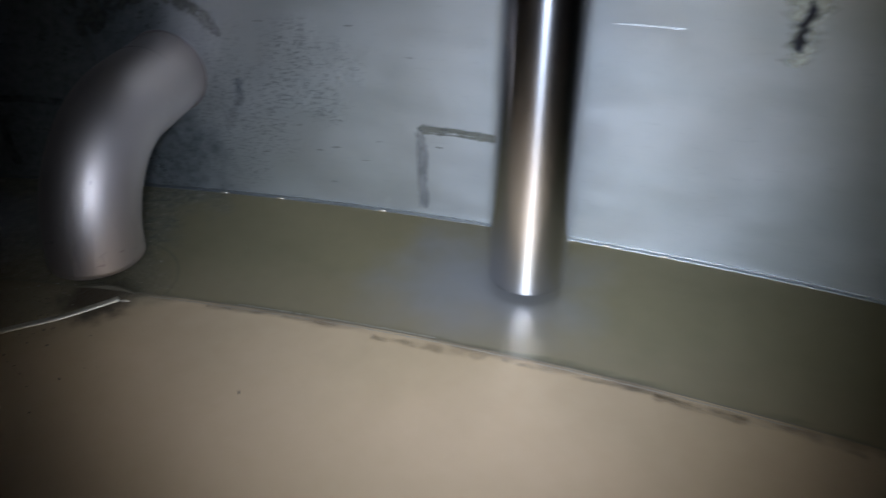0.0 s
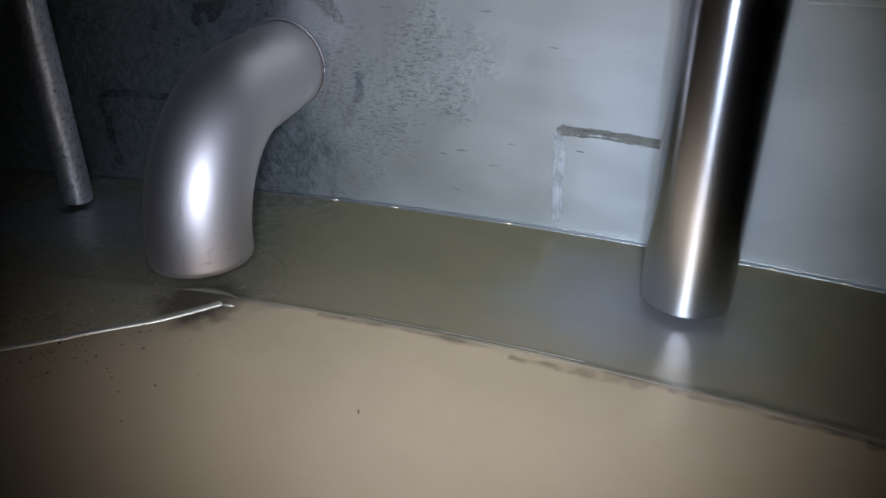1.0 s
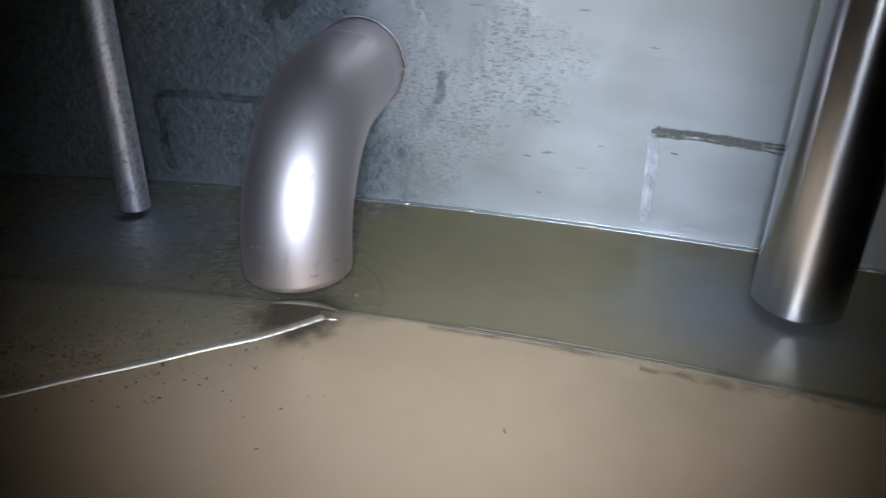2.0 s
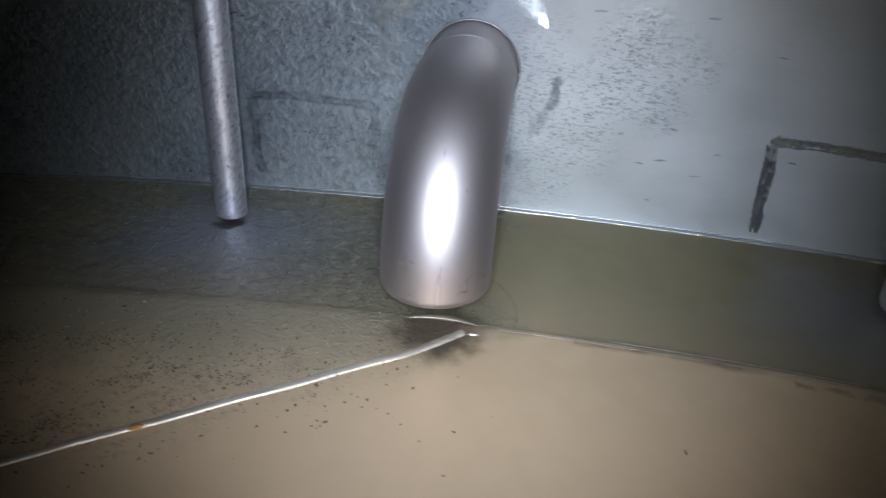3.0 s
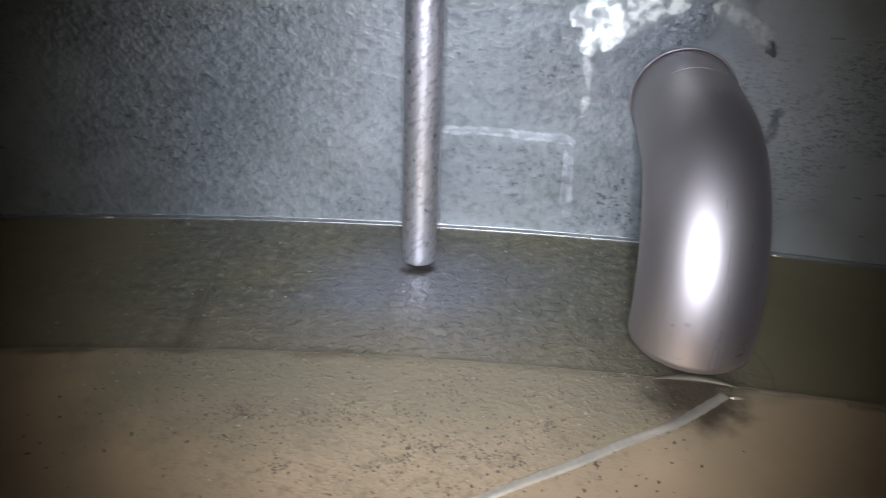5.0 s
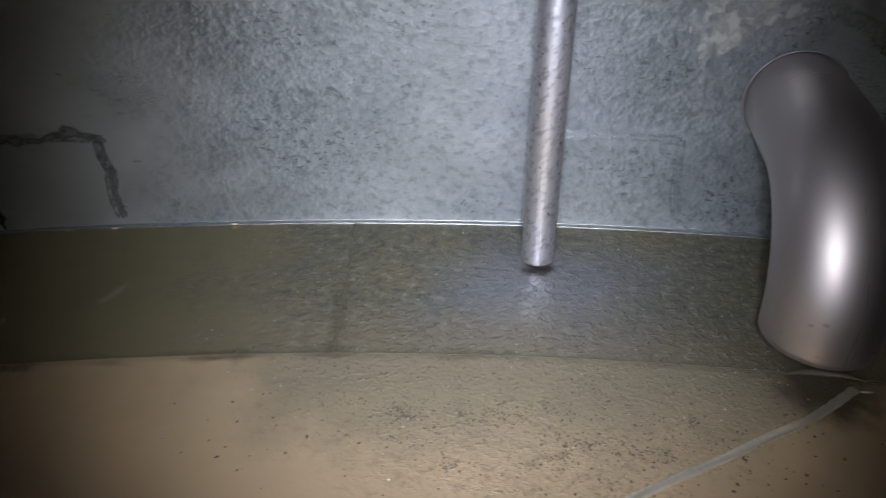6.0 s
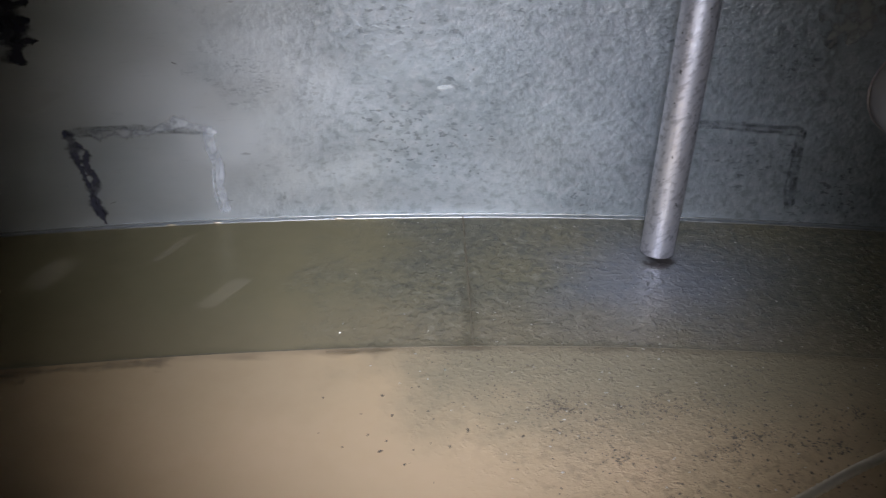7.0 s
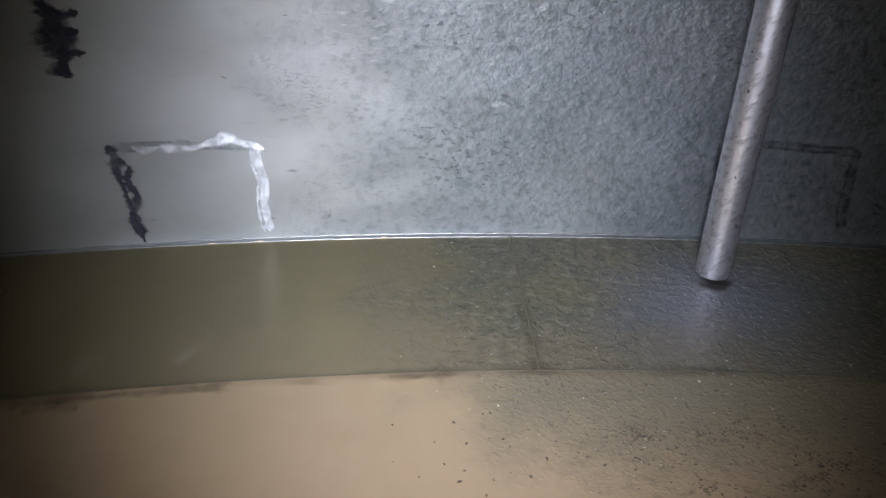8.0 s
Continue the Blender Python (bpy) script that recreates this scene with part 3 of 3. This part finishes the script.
leg_mark(5.25, 7.60, 0.131, 20, (5.18,), bar=SCALE)
ribbon("heat_mark", [(5.55, 0.1085), (5.70, 0.1080)], 0.006, SCALE, 26)
leg_mark(-4.88, -2.36, 0.127, 30, (-4.84, -2.36), 0.022, FAINT, FAINT)
leg_mark(-16.00, -13.40, 0.126, 40, (-13.52,), bar=FAINT)
ribbon("heat_mark", [(-16.05, 0.130), (-15.97, 0.111), (-15.95, 0.088), (-15.85, 0.060), (-15.82, 0.031), (-15.71, 0.006)], 0.015, SOOT, 46, 0.45, 0.0004, "sooty dark weld mark")
ribbon("heat_mark", [(-15.91, 0.115), (-15.77, 0.103), (-15.80, 0.082), (-15.69, 0.068), (-15.79, 0.047), (-15.77, 0.014)], 0.012, SOOT, 47, 0.5, 0.00035)
ribbon("heat_mark", [(-15.65, 0.126), (-14.6, 0.123), (-14.15, 0.129), (-14.05, 0.133), (-13.70, 0.127), (-13.35, 0.119)], 0.014, SMEAR, 52, 0.3, 0.0005, "pale ground patch")
ribbon("heat_mark", [(-2.16, 0.150), (-2.22, 0.19), (-2.24, 0.235)], 0.015, RUN, 50, 0.15, label="pale run below the ground ring")


def grind_ring():
    """A ragged crescent ground bright above the elbow's root, its runs, and the dull scratched end of it lower down."""
    def arc(a0, a1, r, w, m, seed, ragged=0.16, proud=0.0002, label="bright ground ring round the pipe"):
        path = [(-0.50 + math.degrees(r * math.cos(radians(a)) / WALL_R), 0.178 + r * math.sin(radians(a))) for a in steps(a0, a1, 4)]
        ribbon("grind_mark", path, w, m, seed, ragged, proud, label)

    arc(40, 84, 0.104, 0.030, GROUND, 60, 0.12)
    arc(96, 152, 0.106, 0.034, GROUND, 61, 0.12)
    arc(108, 158, 0.122, 0.036, GROUND, 63, 0.14, 0.00025)
    arc(126, 150, 0.148, 0.030, GROUND, 64, 0.14, 0.0003)
    arc(34, 46, 0.101, 0.016, SMEAR, 65, 0.2)
    arc(-44, 2, 0.102, 0.020, SMUDGE, 62, 0.35, 0.0002, "dark smudged end of the ground ring")


grind_ring()
ribbon("stain", [(-16.53, 0.315), (-16.58, 0.275), (-16.46, 0.244), (-16.40, 0.206)], 0.030, INK, 70, 0.55, 0.0005, "black runny stain")
for k, (a, z) in enumerate(((-16.38, 0.233), (-16.43, 0.257), (-16.38, 0.275))):
    ribbon("stain", [(a - 0.15, z), (a + 0.1, z - 0.003), (a + 0.32, z - 0.001)], 0.014, INK, 71 + k, 0.5, 0.0005)
ribbon("stain", [(12.22, 0.283), (12.15, 0.30), (12.2, 0.34)], 0.014, INK, 75, 0.7, 0.0006, "dark stain with a pale border")
ribbon("grind_mark", [(12.22, 0.268), (12.15, 0.30), (12.2, 0.35)], 0.046, BORDER, 76, 0.3, 0.0002)
ribbon("scratch", [(8.95, 0.2935), (9.6, 0.2945), (10.26, 0.2950)], 0.0016, SMEAR, 77, 0.1, 0.0003, "fine bright scratch")
ribbon("scratch", [(-9.22, 0.1695), (-9.07, 0.171), (-8.92, 0.170)], 0.010, RUN, 78, 0.4, 0.0004)
ribbon("stain", [(-13.95, 0.204), (-13.85, 0.201)], 0.004, INK, 79, 0.5, 0.0005)


# short dark dashes on the plain stretches of the wall
DASHES = ((4.98, 0.226), (3.72, 0.260), (3.38, 0.131), (3.29, 0.091), (3.17, 0.037), (2.12, 0.153), (1.78, 0.137), (1.59, 0.073), (3.96, 0.075), (2.89, 0.084),
          (4.28, 0.106), (-12.88, 0.091), (-11.25, 0.062), (-13.33, 0.029), (-15.50, 0.034), (-12.0, 0.236), (-12.79, 0.267), (2.46, 0.119), (1.76, 0.258), (2.16, 0.195))
for k, (a, z) in enumerate(DASHES):
    rng = random.Random(150 + k)
    half = rng.uniform(0.05, 0.14)
    ribbon("dash", [(a - half, z + rng.uniform(-0.001, 0.001)), (a, z + 0.0008), (a + half, z + rng.uniform(0.0, 0.002))], rng.uniform(0.002, 0.0045), DASH, 160 + k, 0.5, 0.0004, "short dark scuff")


# ---------------------------------------------------------------- residue on the floor
def residue(a0, a1, r, width, seed):
    """A thin ragged streak of brown residue along the ring seam, thinning out at its edges."""
    rng = random.Random(seed)
    verts, faces = [], []
    w0 = w1 = 0.0
    angles = steps(a0, a1, 0.04)
    for i, a in enumerate(angles):
        w0, w1 = 0.9 * w0 + rng.uniform(-0.1, 0.1), 0.9 * w1 + rng.uniform(-0.1, 0.1)
        verts += [polar(a, r - width * (0.5 + w0), 0.0019), polar(a, r + width * (0.5 + w1), 0.0019)]
    faces = [(2 * i, 2 * i + 2, 2 * i + 3, 2 * i + 1) for i in range(len(angles) - 1)]
    ob = mesh_object("residue", verts, faces, RESIDUE, tank_base, "brown streak of residue", smooth=False)
    across = ob.data.uv_layers.new(name="across")
    for loop in ob.data.loops:
        across.data[loop.index].uv = (loop.vertex_index % 2, 0.0)


residue(-19.0, -13.9, FLOOR_R - 0.0085, 0.014, 201)
residue(-16.8, -16.0, FLOOR_R - 0.016, 0.020, 202)
residue(-11.2, -9.7, FLOOR_R - 0.006, 0.010, 203)
residue(5.6, 7.9, FLOOR_R - 0.014, 0.013, 204)
residue(8.2, 12.6, FLOOR_R - 0.010, 0.009, 205)
residue(11.0, 14.5, FLOOR_R - 0.013, 0.016, 206)
residue(2.0, 4.8, FLOOR_R - 0.007, 0.008, 207)


# ---------------------------------------------------------------- crumbs on the floor
def crumb(x, y, size, seed, long=1.0):
    rng = random.Random(seed)
    bm = bmesh.new()
    bmesh.ops.create_icosphere(bm, subdivisions=1, radius=size)
    turn = Matrix.Rotation(rng.uniform(0, 6.3), 3, "Z")
    for v in bm.verts:
        v.co *= rng.uniform(0.7, 1.2)
        v.co = turn @ Vector((v.co.x * long, v.co.y, v.co.z * 0.5))
    me = bpy.data.meshes.new("crumb")
    bm.to_mesh(me)
    bm.free()
    me.materials.append(GRIT)
    ob = new("crumb", me)
    ob.location = (x, y, 0.0015 + size * 0.25)
    return tagged(ob, "tiny dark crumb of scale on the floor", "debris", group="crumbs on the floor")


crumb(0.208, -0.141, 0.0011, 500, 3.0)
BUNCHES = ((-0.42, -0.16), (-0.33, -0.22), (-0.16, -0.10), (-0.52, -0.15), (-0.22, -0.17), (-0.29, -0.10), (-0.10, -0.16), (-0.36, -0.27), (-0.06, -0.09))
for k in range(230):
    rng = random.Random(600 + k)
    bunch = BUNCHES[k % len(BUNCHES)]
    x, y = rng.gauss(bunch[0], 0.05), rng.gauss(bunch[1], 0.035)
    if math.hypot(x, y + FLOOR_R) < FLOOR_R - 0.006:
        crumb(x, y, rng.choice((0.0005, 0.0006, 0.0008, 0.0010, 0.0014)), 700 + k, rng.uniform(1.0, 2.2))


def grit(count, seed):
    """Fine dark grit, far too much to count, lying in drifts left of the bead."""
    rng = random.Random(seed)
    drifts = [(rng.uniform(-0.55, 0.0), rng.uniform(-0.30, -0.02), rng.uniform(0.008, 0.04)) for _ in range(46)]
    drifts += [(rng.uniform(-0.42, -0.12), rng.uniform(-0.24, -0.08), rng.uniform(0.006, 0.02)) for _ in range(30)]
    verts, faces = [], []
    while len(verts) < count * 6:
        x0, y0, wide = rng.choice(drifts)
        x, y = rng.gauss(x0, wide), rng.gauss(y0, wide * 0.55)
        if math.hypot(x, y + FLOOR_R) > FLOOR_R - 0.005 or 0.59 * x - 0.807 * y > 0.05 + rng.uniform(-0.04, 0.02) or x + 1.15 * (y + 0.04) < -0.62:
            continue
        r = rng.choice((0.0004, 0.0005, 0.0006, 0.0008, 0.0011))
        long, turn = rng.uniform(1.0, 2.4), rng.uniform(0, math.pi)
        ux, uy = math.cos(turn), math.sin(turn)
        z = 0.0015
        n = len(verts)
        verts += [(x + ux * r * long, y + uy * r * long, z + r * 0.2), (x - uy * r, y + ux * r, z + r * 0.3), (x - ux * r * long, y - uy * r * long, z + r * 0.2),
                  (x + uy * r, y - ux * r, z + r * 0.3), (x, y, z + r * 0.8), (x, y, z - r * 0.2)]
        faces += [(n + k, n + (k + 1) % 4, n + 4) for k in range(4)] + [(n + (k + 1) % 4, n + k, n + 5) for k in range(4)]
    ob = mesh_object("grit", verts, faces, GRIT, smooth=False)
    return tagged(ob, "fine dark grit strewn in drifts over the floor", "debris", kind="stuff")


grit(1700, 41)
# shiny specks added to give the small glints on floor and ring plates
for k in range(260):
    rng = random.Random(900 + k)
    x, y = rng.uniform(-0.70, 0.02), rng.uniform(-0.24, 0.22)
    if 0.573 * x - 0.82 * y > 0.03 or x + 1.15 * min(0.0, y + 0.04) < -0.64:
        continue
    glint_speck = crumb(x, y, rng.uniform(0.0004, 0.0009), 1050 + k, rng.uniform(1.0, 2.6))
    glint_speck.name = "glint_speck"
    glint_speck.data.materials[0] = GLINT
    tagged(glint_speck, "tiny shiny speck added for a glint on the floor", "debris", "chips on the floor")


# ---------------------------------------------------------------- the lamp that travels with the view
def inspection_lamp():
    top = new("inspection_lamp")
    v, f = sweep([(0.062 * math.cos(a), 0.062 * math.sin(a), 0.044) for a in [2 * math.pi * i / 48 for i in range(49)]], 0.004, 8)
    mesh_object("housing", v, f, HOUSING, top)
    for i in range(8):
        a = 2 * math.pi * i / 8
        c = Vector((0.045 * math.cos(a), 0.045 * math.sin(a), 0.030))
        n = 16
        disc = [c + Vector((0.0055 * math.cos(2 * math.pi * k / n), 0.0055 * math.sin(2 * math.pi * k / n), 0.0232)) for k in range(n)]
        core = [c + Vector((0, 0, 0.0232)) + (p - c - Vector((0, 0, 0.0232))) * 0.68 for p in disc]
        led = mesh_object("led", core, [tuple(range(n))[::-1]], LED, top, smooth=False)
        mesh_object("phosphor_rim", disc + core, [(k, k + n, (k + 1) % n + n, (k + 1) % n) for k in range(n)], PHOSPHOR, led, smooth=False)
        v, f = sweep([c + Vector((0, 0, 0.0)), c + Vector((0, 0, 0.028))], 0.009, n, False)
        m = len(v)
        v.append(c + Vector((0, 0, 0.028)))
        f += [(n + k, n + (k + 1) % n, m) for k in range(n)]
        mesh_object("cup", v, f, HOUSING, top)
    return tagged(top, "ring of small white lights in black cups", "lamp")


lamp = inspection_lamp()


# ---------------------------------------------------------------- flakes that drift past
def flake(length, seed):
    rng = random.Random(seed)
    pts = [(length * (i / 6 - 0.5), 0.0008 * rng.uniform(-1, 1), 0.0006 * rng.uniform(-1, 1)) for i in range(7)]
    v, f = sweep(pts, [0.0003 + 0.0016 * math.sin(math.pi * (i + 0.5) / 7) for i in range(7)], 7, True, 0.4)
    ob = mesh_object("flake", v, f, FLAKE)
    return tagged(ob, "small pale flake drifting through the tank", "debris", group="drifting flakes")


# when each flake crosses the view, and where it is then
CROSSINGS = (
    (3.50, (-0.255, -0.343, 0.192)),
    (5.80, (-0.567, -0.280, 0.269)),
    (5.83, (-0.533, -0.330, 0.241)),
    (6.00, (-0.540, -0.290, 0.253)),
    (6.52, (-0.579, -0.335, 0.245)),
    (7.00, (-0.691, -0.336, 0.267)),
    (7.03, (-0.694, -0.302, 0.226)),
    (7.02, (-0.644, -0.351, 0.235)),
    (7.00, (-0.736, -0.247, 0.323)),
    (7.05, (-0.292, -0.323, 0.208)),
    (7.50, (-0.641, -0.286, 0.221)),
    (7.52, (-0.713, -0.376, 0.219)),
    (7.50, (-0.671, -0.255, 0.180)),
    (7.95, (-0.662, -0.264, 0.237)),
    (7.95, (-0.743, -0.237, 0.197)),
    (7.97, (-0.747, -0.350, 0.204)),
    (7.90, (-0.339, -0.311, 0.206)),
)
FLAKES = [(t, Vector(p), flake(0.006 + 0.004 * (k % 3), k)) for k, (t, p) in enumerate(CROSSINGS)]


def drift(ob, t, p, k):
    """Hang high in the tank, shoot down past the view, settle on the floor behind it."""
    way = Vector((-0.95, -0.75, -0.62))
    turn = pose(0, 0, 0, 0, 27, 38).to_euler()
    turn = [math.degrees(a) for a in turn]
    high = p - way * 0.36 + Vector((0.05, -0.30, 0.55))
    low = p + way * min(0.25, max(0.05, (p.z - 0.02) / 0.62))
    rest = Vector((low.x - 0.3, -1.5 - 0.04 * k, 0.004))
    rows = [(0.0, high + Vector((0.04, -0.1, 0.10))), (t - 0.9, high), (t - 0.36, p - way * 0.36), (t, p)]
    rows += [(t + (low - p).length / way.length, low)]
    if t + 0.8 < 8.0:
        rows += [(t + 0.8, Vector((rest.x, rest.y, 0.05))), (8.0, rest)]
    rows = [r for r in rows if r[0] < 8.0] + ([rows[-1]] if rows[-1][0] == 8.0 else [(8.0, p + way * (8.0 - t))])
    walk(ob, [(u, pose(*q, *turn)) for u, q in rows])


def motions():
    walk(lamp, [(t, m @ pose(0, 0, 0, 2.6, -1.1, 0)) for t, m in PATH])
    for k, (t, p, ob) in enumerate(FLAKES):
        drift(ob, t, p, k)


motions()
